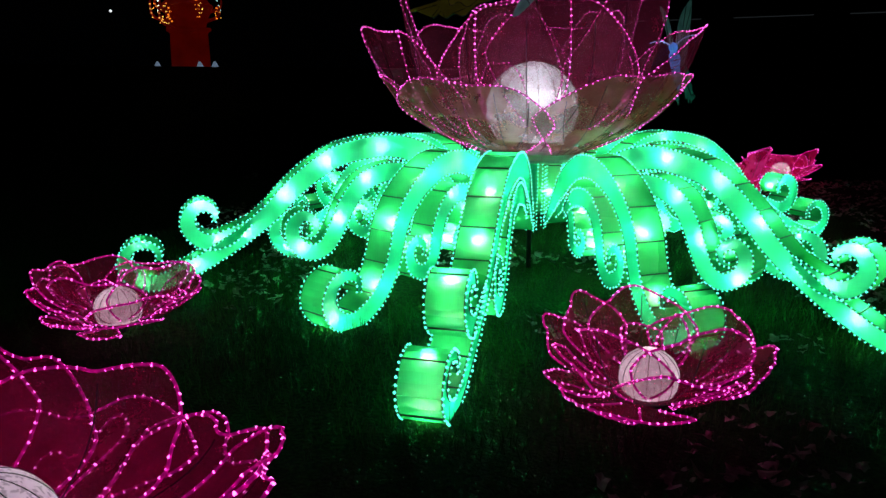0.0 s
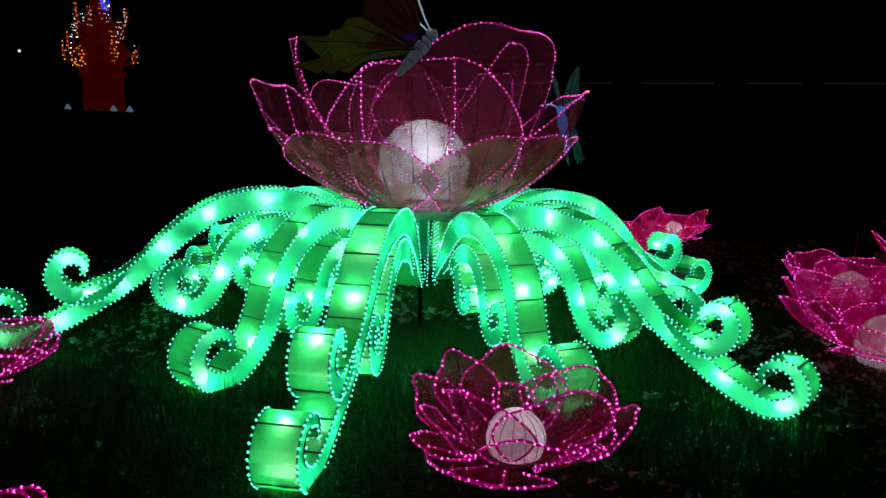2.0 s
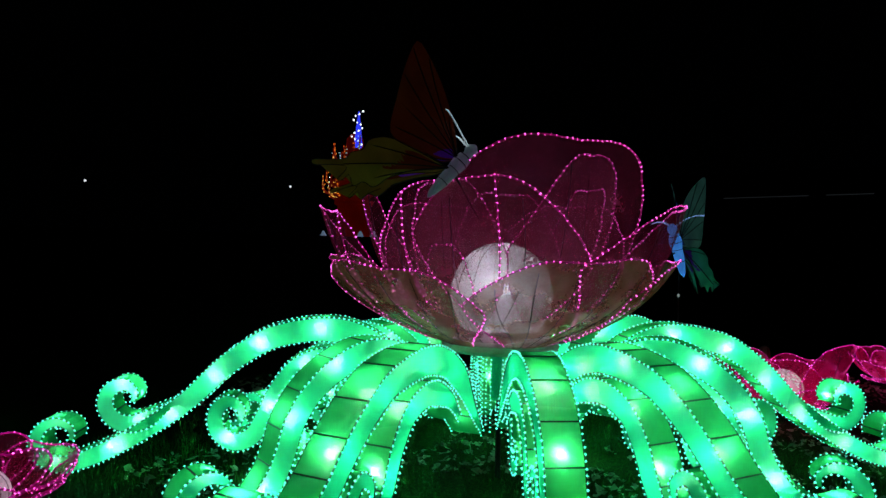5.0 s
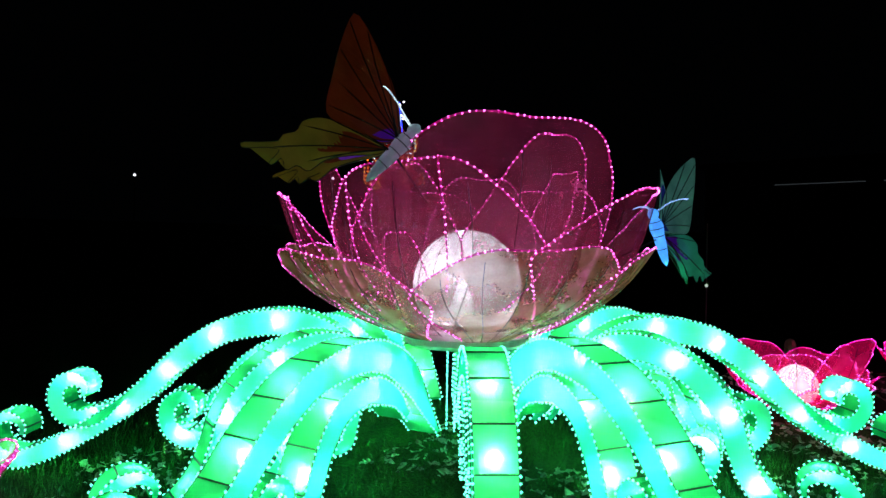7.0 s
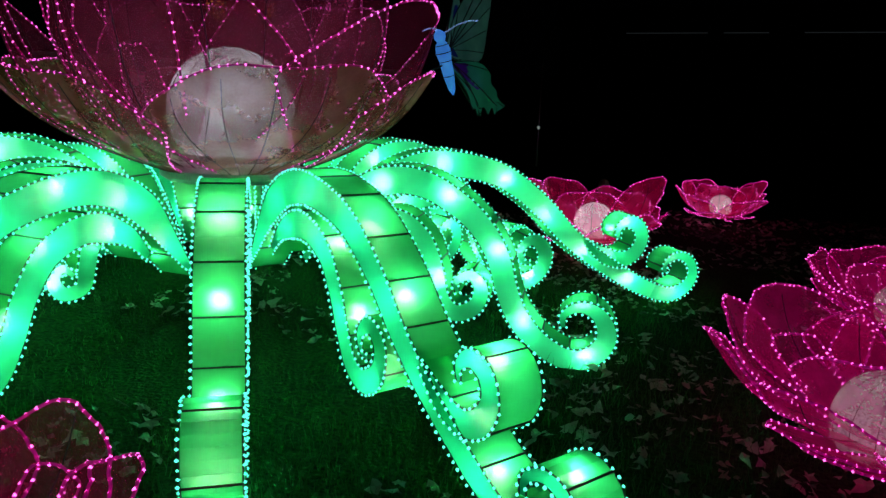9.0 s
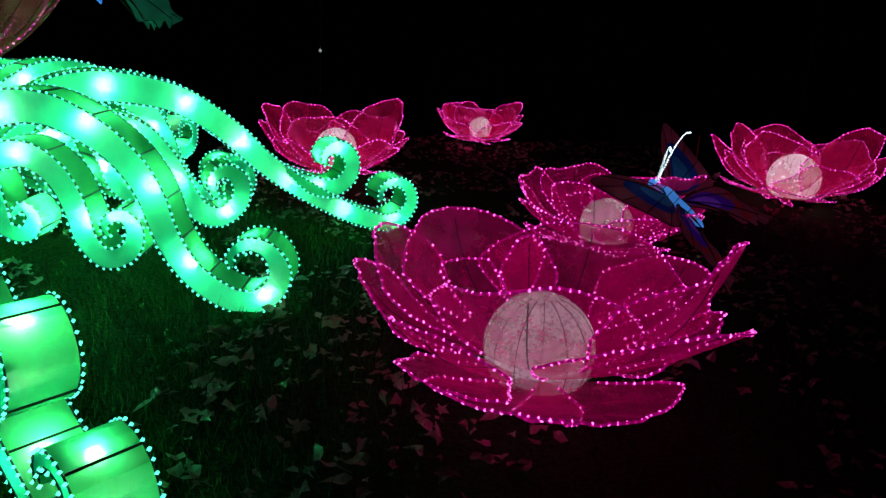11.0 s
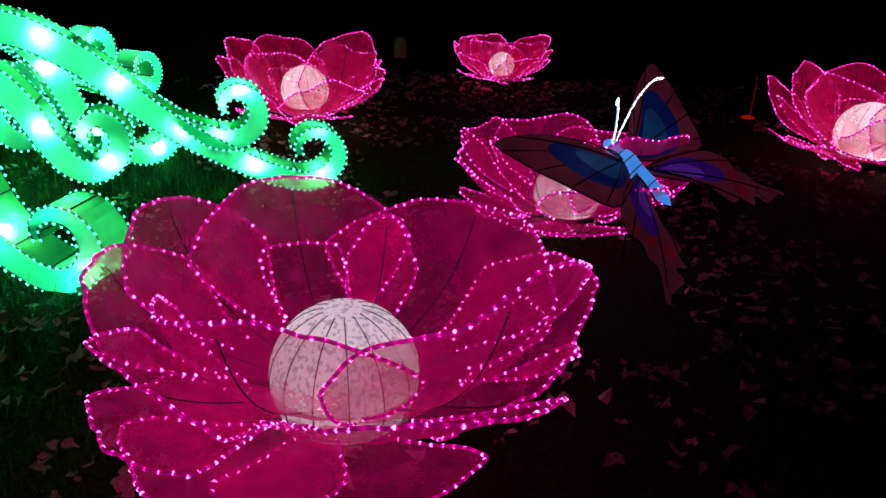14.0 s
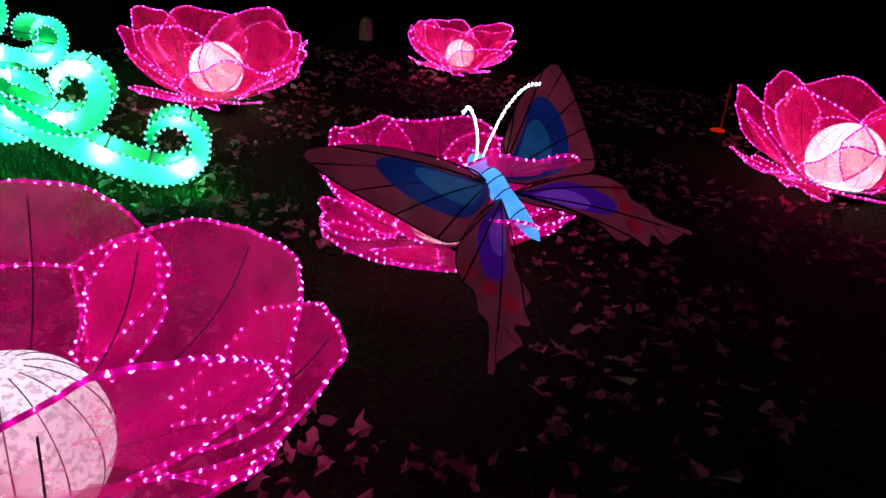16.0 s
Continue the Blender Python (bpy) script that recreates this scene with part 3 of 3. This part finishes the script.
HIND = [(0.05, 0.0), (0.34, -0.05), (0.55, -0.13), (0.66, -0.20), (0.73, -0.31), (0.71, -0.40), (0.77, -0.50), (0.76, -0.56), (0.85, -0.66), (0.96, -0.77), (0.92, -0.79), (0.79, -0.66), (0.70, -0.61), (0.69, -0.74), (0.66, -0.73),
        (0.64, -0.64), (0.55, -0.69), (0.51, -0.60), (0.41, -0.57), (0.37, -0.41), (0.25, -0.25), (0.10, -0.10)]
HIND = [(a * 0.80, b * 0.83) for a, b in HIND]
HIND_PATCH = [(0.08, -0.02), (0.35, -0.09), (0.49, -0.20), (0.57, -0.33), (0.55, -0.41), (0.45, -0.39), (0.31, -0.26), (0.14, -0.11)]
HIND_PATCH = [(a * 0.80, b * 0.83) for a, b in HIND_PATCH]


def bent(points, side, angle, lift, per=4):
    """An outline in wing plane (across, ahead) turned up by the dihedral angle and cupped a little."""
    ring = spline([(a, b, 0) for a, b in points + points[:1]], len(points) * per + 1)[:-1]
    out = []
    for p in ring:
        z = 0.05 * math.sin(p.x * 3.4) + lift
        across = p.x
        out.append(Vector((side * (across * math.cos(angle) - z * math.sin(angle)), p.y, across * math.sin(angle) + z * math.cos(angle))))
    return out


def leaf_mesh(name, ring, cloth, thick=0.006):
    """A thin plate with an outline, with an edge of its own."""
    c = sum(ring, Vector()) / len(ring)
    n = sum(((a - c).cross(b - c) for a, b in zip(ring, ring[1:] + ring[:1])), Vector()).normalized() * thick / 2
    k = len(ring)
    bm = bmesh.new()
    up, low = [bm.verts.new(p + n) for p in ring], [bm.verts.new(p - n) for p in ring]
    faces = [bm.faces.new(up), bm.faces.new(list(reversed(low)))]
    for i in range(k):
        bm.faces.new((up[i], low[i], low[(i + 1) % k], up[(i + 1) % k]))
    bmesh.ops.triangulate(bm, faces=faces)
    me = bpy.data.meshes.new(name)
    bm.to_mesh(me)
    bm.free()
    me.materials.append(cloth)
    return me


def butterfly(m, size, angle, cloths, body_cloth, label, rod=None, antenna=0.30, spots=True, led=WHITE_LED, tail=1.0):
    fore, fore_patch, hind, hind_patch = cloths
    rng = random.Random(5)
    thing = new("butterfly_lantern")
    profile = [(0.004, -0.26), (0.026, -0.22), (0.045, -0.10), (0.05, 0.02), (0.062, 0.09), (0.052, 0.15), (0.032, 0.175), (0.048, 0.205), (0.045, 0.24), (0.012, 0.27)]
    v, f = lathe([(r * 1.0, z) for r, z in profile], 14)
    body = part("body", mesh_of("body", [(a, c, b) for a, b, c in v], f, body_cloth, None, True), thing, "segmented glowing cloth body")
    rings = [[Vector((r * 1.03 * math.cos(q * 0.4), z, r * 1.03 * math.sin(q * 0.4))) for q in range(17)] for r, z in profile[2:6]]
    for ring in rings:
        v, f = tubes([ring], 0.004, 4)
        part("ring_wire", mesh_of("ring_wire", v, f, WIRE), body)
    for side in (-1, 1):
        for name, outline, patch, cloth, inner, veins in (("forewing", FORE, FORE_PATCH, fore, fore_patch, (1, 2, 4, 5, 6, 7, 8)), ("hindwing", HIND, HIND_PATCH, hind, hind_patch, (2, 4, 6, 12, 16, 18))):
            outline = [(a, b) if b > -0.5 or a < 0.55 else (0.60 + (a - 0.60) * tail, -0.5 + (b + 0.5) * tail) for a, b in outline]
            ring = bent(outline, side, angle, 0.0)
            wing = part(name, leaf_mesh(name, ring, cloth), thing)
            for lift in (0.006, -0.006):
                part("patch", leaf_mesh("patch", bent(patch, side, angle, lift, 6), inner, 0.003), wing, "darker inner wing patch")
            mid = [sum(q[k] for q in patch) / len(patch) for k in (0, 1)]
            core = [(mid[0] * 0.80 + (a - mid[0]) * 0.62, mid[1] * 0.85 + (b - mid[1]) * 0.62) for a, b in patch]
            part("patch", leaf_mesh("patch", bent(core, side, angle, 0.0095, 6), SKY_PATCH if name == "forewing" else LILAC_PATCH, 0.003), wing, "lighter heart of the wing patch")
            root = Vector((side * 0.04, outline[0][1], 0.012))
            lines = [[root.lerp(ring[i * 4], q / 6) + Vector((0, 0, 0.006 + 0.03 * math.sin(q / 6 * math.pi))) for q in range(7)] for i in veins]
            lines.append(ring + ring[:1])
            for line in lines:
                v, f = tubes([line], 0.0045, 4)
                part("vein_wire", mesh_of("vein_wire", v, f, WIRE), wing)
            if spots and name == "hindwing":
                for a, b, r in ((0.53, -0.25, 0.032), (0.50, -0.35, 0.038), (0.46, -0.45, 0.044)):
                    dot = [(a + r * math.cos(q * 0.785), b + r * math.sin(q * 0.785)) for q in range(8)]
                    part("spot", leaf_mesh("spot", bent(dot, side, angle, 0.007, 2), SPOT, 0.004), wing, "round crimson spot")
        line = spline([(side * 0.02, 0.22, 0.02), (side * 0.05, 0.26, 0.15), (side * 0.11, 0.30, 0.28), (side * 0.19, 0.31, 0.37), (side * 0.25, 0.29, 0.385)], 24)
        line = [Vector((p.x, 0.22 + (p.y - 0.22) * antenna / 0.3, p.z * antenna / 0.3)) for p in line]
        v, f = tubes([line], 0.005, 6)
        feeler = part("antenna", mesh_of("antenna", v, f, BODY_PALE), thing, "antenna wound with small white lights")
        v, f = beads([[p + Vector((0, 0, 0.008)) for p in line], [p + Vector((0.008, 0, -0.006)) for p in line]], 0.019, 0.0056, rng)
        tagged(part("led_string", mesh_of("led_string", v, f, led), feeler), kind="stuff")
    if rod:
        inv = m.inverted()
        a, b = Vector((0, 0, -0.03)), inv @ Vector(rod) / size
        v, f = tubes([[a.lerp(b, q / 4) for q in range(5)]], 0.008 / size, 6)
        part("rod", mesh_of("rod", v, f, STEEL), thing, "thin dark support rod")
    tagged(thing, label, "butterfly lantern", "butterfly lanterns")
    thing.matrix_basis = m @ Matrix.Diagonal((size, size, size, 1))
    return thing


def frame_of(place, ahead, above):
    """A pose at place whose y axis runs ahead and whose z axis leans towards above."""
    y = Vector(ahead).normalized()
    x = y.cross(Vector(above)).normalized()
    z = x.cross(y)
    return Matrix.Translation(place) @ Matrix((x, y, z)).transposed().to_4x4()


butterfly(frame_of((6.43, 7.34, 0.45), (-0.69, 0.46, 0.56), (0.357, -0.458, 0.816)), 1.0, radians(6), (DUSK_WING, BLUE_PATCH, DUSK_WING, VIOLET_PATCH), BODY_BLUE,
          "blue and dusky rose butterfly lantern with white-lit antennae", (6.42, 7.40, rise(6.42, 7.4) - 0.03), tail=0.9)
butterfly(frame_of((0.68, 5.72, 2.40), (0.60, 0.30, 0.74), (-0.72, 0.10, 0.69)), 0.95, radians(66), (RUST_WING, VIOLET_PATCH, OLIVE_WING, RUST_WING), BODY_PALE,
          "dark red and olive butterfly lantern with pale antennae", (0.82, 6.02, 2.10), antenna=0.20, spots=False, led=DIM_LED)
butterfly(frame_of((2.34, 7.40, 1.90), (-0.25, -0.22, 0.94), (0.38, 0.92, 0.10)), 0.92, radians(77), (TEAL_WING, BLUE_PATCH, TEAL_LOW, VIOLET_PATCH), BODY_BLUE,
          "pale teal butterfly lantern with a blue body", (2.05, 7.30, 1.75), 0.16, spots=False, led=BLUE_LED, tail=0.5)

# ---- small lawn spot lamp ----
RED_GLOW = glow("red_lamp_glass", (1.0, 0.03, 0.01), 0.16)
lamp = tagged(new("spot_lamp"), "small red-lit ground lamp beside a thin stake", "lamp")
z0 = rise(8.36, 10.94)
v, f = lathe([(0.05, 0.0), (0.065, 0.02), (0.075, 0.10), (0.07, 0.12)], 14)
part("housing", mesh_of("housing", v, f, STEEL, None, True), lamp)
v, f = lathe([(0.066, 0.121), (0.066, 0.135), (0.03, 0.145)], 14)
part("lens", mesh_of("lens", v, f, RED_GLOW, None, True), lamp, "glowing red lens")
v, f = tubes([[Vector((0.03, 0.03, -0.02)), Vector((0.03, 0.03, 0.55))]], 0.012, 6)
part("stake", mesh_of("stake", v, f, paint("red_stake", (0.2, 0.02, 0.01), (0.3, 0.03, 0.02))), lamp)
lamp.location = (8.36, 10.94, z0)

pole = tagged(new("garden_light_pole"), "slim dark garden pole with a tiny lit lamp", "garden light")
v, f = tubes([[Vector((0, 0, -0.05)), Vector((0, 0, 2.25))]], 0.012, 6)
part("pole", mesh_of("pole", v, f, PLATE), pole)
v, f = lathe(ball_profile(0.035, 0.86, 6), 10)
part("lamp_head", mesh_of("lamp_head", v, f, glow("dim_lamp_glass", (0.8, 1.0, 0.9), 0.25, False)), pole, "tiny lit lamp head")
pole.location = (3.36, 18.29, rise(3.36, 18.29))
marker = tagged(new("path_marker"), "small pale marker stone on the dark lawn", "marker")
v, f = lathe([(0.10, -0.06), (0.09, 0.20), (0.07, 0.27), (0.02, 0.30)], 9)
part("stone", mesh_of("stone", v, f, paint("pale_marker", (0.35, 0.33, 0.2), (0.5, 0.48, 0.3), 0.8)), marker)
marker.location = (4.38, 14.0, rise(4.38, 14.0))

# ---- fallen leaves and grass ----
def scatter_leaves():
    rng = random.Random(11)
    verts, faces = [], []
    for k in range(13000):
        x, y = rng.uniform(-3.5, 10), rng.uniform(1.2, 13)
        if noise.noise(Vector((x * 0.9, y * 0.9, 3))) < (-0.12 if x > 3.0 else 0.20):
            continue
        r, a = rng.uniform(0.020, 0.058), rng.uniform(0, 6.3)
        c = Vector((x, y, rise(x, y) + 0.02 + rng.uniform(0, 0.02)))
        tip = Vector((rng.uniform(-0.5, 0.5), rng.uniform(-0.5, 0.5), 1)).normalized()
        u = tip.cross(Vector((math.cos(a), math.sin(a), 0))).normalized()
        w = tip.cross(u)
        base = len(verts)
        lobes = rng.choice((3, 4, 5))
        verts.append(c)
        for i in range(lobes * 2):
            q = 2 * math.pi * i / (lobes * 2)
            rr = r * (1.0 if i % 2 == 0 else 0.74) * (1.5 if i == 0 else 1) * rng.uniform(0.45, 1.15)
            verts.append(c + (u * math.cos(q) + w * math.sin(q) * 0.8) * rr + tip * rng.uniform(-0.25, 0.45) * r)
        for i in range(lobes * 2):
            faces.append((base, base + 1 + i, base + 1 + (i + 1) % (lobes * 2)))
    me = mesh_of("fallen_leaves", verts, faces, LEAF)
    tagged(new("fallen_leaves", me), "curled brown fallen leaves scattered over the lawn", "leaves", kind="stuff")


def scatter_grass():
    rng = random.Random(12)
    verts, faces = [], []
    for k in range(52000):
        x, y = rng.uniform(-3.6, 8.2), rng.uniform(1.6, 10.5)
        if noise.noise(Vector((x * 1.6, y * 1.6, 9))) < -0.12 + (0.10 if x > 5.5 else 0):
            continue
        h, a = rng.uniform(0.025, 0.085), rng.uniform(0, 6.3)
        c = Vector((x, y, rise(x, y) - 0.012))
        d = Vector((math.cos(a), math.sin(a), 0)) * 0.0035
        lean = Vector((rng.uniform(-1, 1), rng.uniform(-1, 1), 0)) * h * 0.55
        base = len(verts)
        verts += [c - d, c + d, c + lean + Vector((0, 0, h))]
        faces.append((base, base + 1, base + 2))
    for k in range(16000):  # longer tufts left standing under the scroll tips
        a, r = rng.uniform(0, 6.283), rng.uniform(1.9, 3.95)
        x, y = HUB.x + r * math.cos(a), HUB.y + r * math.sin(a)
        h, b = rng.uniform(0.05, 0.13), rng.uniform(0, 6.3)
        c = Vector((x, y, rise(x, y) - 0.012))
        d = Vector((math.cos(b), math.sin(b), 0)) * 0.0035
        lean = Vector((rng.uniform(-1, 1), rng.uniform(-1, 1), 0)) * h * 0.4
        base = len(verts)
        verts += [c - d, c + d, c + lean + Vector((0, 0, h))]
        faces.append((base, base + 1, base + 2))
    me = mesh_of("grass", verts, faces, GRASS)
    tagged(new("grass", me), "short damp grass of the night lawn", "grass", kind="stuff")


scatter_leaves()
scatter_grass()

# ---- the far tower of lights ----
def far_tower():
    rng = random.Random(8)
    thing = tagged(new("tower_lantern"), "far red tower lantern with orange clusters and a blue spire", "tower lantern")
    red = fabric("deep_red_cloth", (0.30, 0.01, 0.006), (0.45, 0.02, 0.01), (0.9, 0.02, 0.005), 0.026, scale=1.0)
    cols = [("orange_led", (1.0, 0.22, 0.02), 1.5), ("amber_led", (1.0, 0.45, 0.08), 1.5), ("cool_led", (0.55, 0.85, 1.0), 0.9), ("blue_led", (0.03, 0.05, 1.0), 1.2), ("soft_white_led", (0.9, 0.95, 1.0), 2.2)]
    cols = [glow(n, c, s, False) for n, c, s in cols]
    v, f = lathe([(1.35, 0.0), (1.35, 0.1), (1.15, 0.2), (1.10, 2.4), (1.3, 2.55), (1.3, 2.7)], 8)
    part("plinth", mesh_of("plinth", v, f, red), thing)
    v, f = lathe([(1.0, 2.7), (1.15, 3.2), (1.5, 3.9), (1.25, 4.1), (0.9, 4.6), (0.95, 5.2), (0.6, 5.5), (0.55, 6.6), (0.3, 6.9)], 10)
    part("shaft", mesh_of("shaft", v, f, red), thing)
    v, f = lathe([(0.22, 6.0), (0.26, 6.3), (0.16, 7.3), (0.03, 8.3)], 8)
    part("spire", mesh_of("spire", v, f, cols[3]), thing, "glowing blue spire").location = (0.35, -0.4, 0)
    line = [Vector((0.30 + 0.35 * math.cos(k) + k * 0.01, -0.6, 6.2 + k * 0.17)) for k in range(13)]
    v, f = beads([line], 0.25, 0.07, rng)
    tagged(part("led_string", mesh_of("led_string", v, f, cols[4]), thing), kind="stuff")
    for k in range(34):
        a, z = rng.uniform(math.pi * 0.95, math.pi * 2.05), rng.uniform(2.9, 6.2)
        r = (1.95 - 0.23 * (z - 2.9)) * rng.uniform(0.8, 1.1)
        base, tall = Vector((r * math.cos(a), r * math.sin(a), z)), rng.uniform(0.3, 1.0)
        stem = [Vector((0.5 * r * math.cos(a), 0.5 * r * math.sin(a), z - 0.3)), base, base + Vector((rng.uniform(-0.1, 0.1), 0, tall))]
        v, f = tubes([spline(stem, 8)], lambda s: 0.11 - 0.07 * s, 6)
        branch = part("coral_branch", mesh_of("coral_branch", v, f, red, None, True), thing)
        shade = cols[rng.choice((0, 0, 0, 1, 1, 2, 2, 4))]
        lines = [[base + Vector((rng.uniform(-0.14, 0.14), -0.12, q * tall / 5 - 0.1)) for q in range(6)] for _ in range(2)]
        v, f = beads(lines, 0.2, 0.035, rng)
        tagged(part("led_string", mesh_of("led_string", v, f, shade), branch), kind="stuff")
    for x in (-1.5, 0.9, 1.75):
        v, f = lathe([(0.10, 0.0), (0.26, 0.1), (0.22, 0.5), (0.05, 0.8)], 8)
        part("foot_crystal", mesh_of("foot_crystal", v, f, fabric("ice_cloth", (0.5, 0.6, 0.7), (0.7, 0.8, 0.9), (0.55, 0.75, 1.0), 0.10)), thing, "pale lit crystal at the foot").location = (x, -1.2, 0)
    thing.matrix_basis = pose(-26.4, 77.2, rise(-26.4, 77.2)) @ Matrix.Diagonal((1.8, 1.8, 1.8, 1))


far_tower()

# ---- far building with light strips, and far lamps ----
far = tagged(new("far_building"), "unlit far building with thin white strip lights under its eaves", "building")
DARK_WALL = paint("dark_render", (0.02, 0.02, 0.02), (0.03, 0.03, 0.03), 0.8)
STRIP = glow("strip_light", (0.75, 0.9, 1.0), 0.014, False)


def box(w, d, h):
    x, y = w / 2, d / 2
    v = [(-x, -y, 0), (x, -y, 0), (x, y, 0), (-x, y, 0), (-x, -y, h), (x, -y, h), (x, y, h), (-x, y, h)]
    return v, [(0, 3, 2, 1), (4, 5, 6, 7), (0, 1, 5, 4), (1, 2, 6, 5), (2, 3, 7, 6), (3, 0, 4, 7)]


v, f = box(60, 8, 7.6)
part("wall", mesh_of("wall", v, f, DARK_WALL), far)
v, f = box(61, 9, 0.5)
part("roof", mesh_of("roof", v, f, DARK_WALL), far).location = (0, 0, 7.6)
for x, w in ((-19, 8), (-11.5, 4), (-3, 7), (6, 5), (15, 9), (24, 4)):
    v, f = box(w, 0.1, 0.07)
    part("strip_light", mesh_of("strip_light", v, f, STRIP), far, "thin white strip light").location = (x, -4.06, 5.6)
far.matrix_basis = pose(36, 74, rise(36, 74), 0, 0, -24)

POINT = glow("far_lamp_glass", (0.9, 0.95, 1.0), 0.9, False)
POINT_GREEN = glow("far_green_glass", (0.1, 1.0, 0.6), 2.5, False)
for x, y, z, glass in ((-55, 69, 9.5, POINT), (-36, 81, 10.0, POINT), (10.84, 12.69, 2.60, POINT_GREEN)):
    post = tagged(new("street_lamp"), "thin dark pole with a small green lit head" if glass is POINT_GREEN else "far slim lamp post with a small lit head", "street lamp", "far street lamps")
    g = rise(x, y)
    v, f = tubes([[Vector((0, 0, 0)), Vector((0, 0, z - g))]], 0.012 if glass is POINT_GREEN else 0.07, 8)
    part("pole", mesh_of("pole", v, f, STEEL), post)
    v, f = lathe(ball_profile(0.07 if glass is POINT_GREEN else 0.16, z - g, 6), 8)
    part("head", mesh_of("head", v, f, glass), post, "small lit lamp head")
    post.location = (x, y, g)
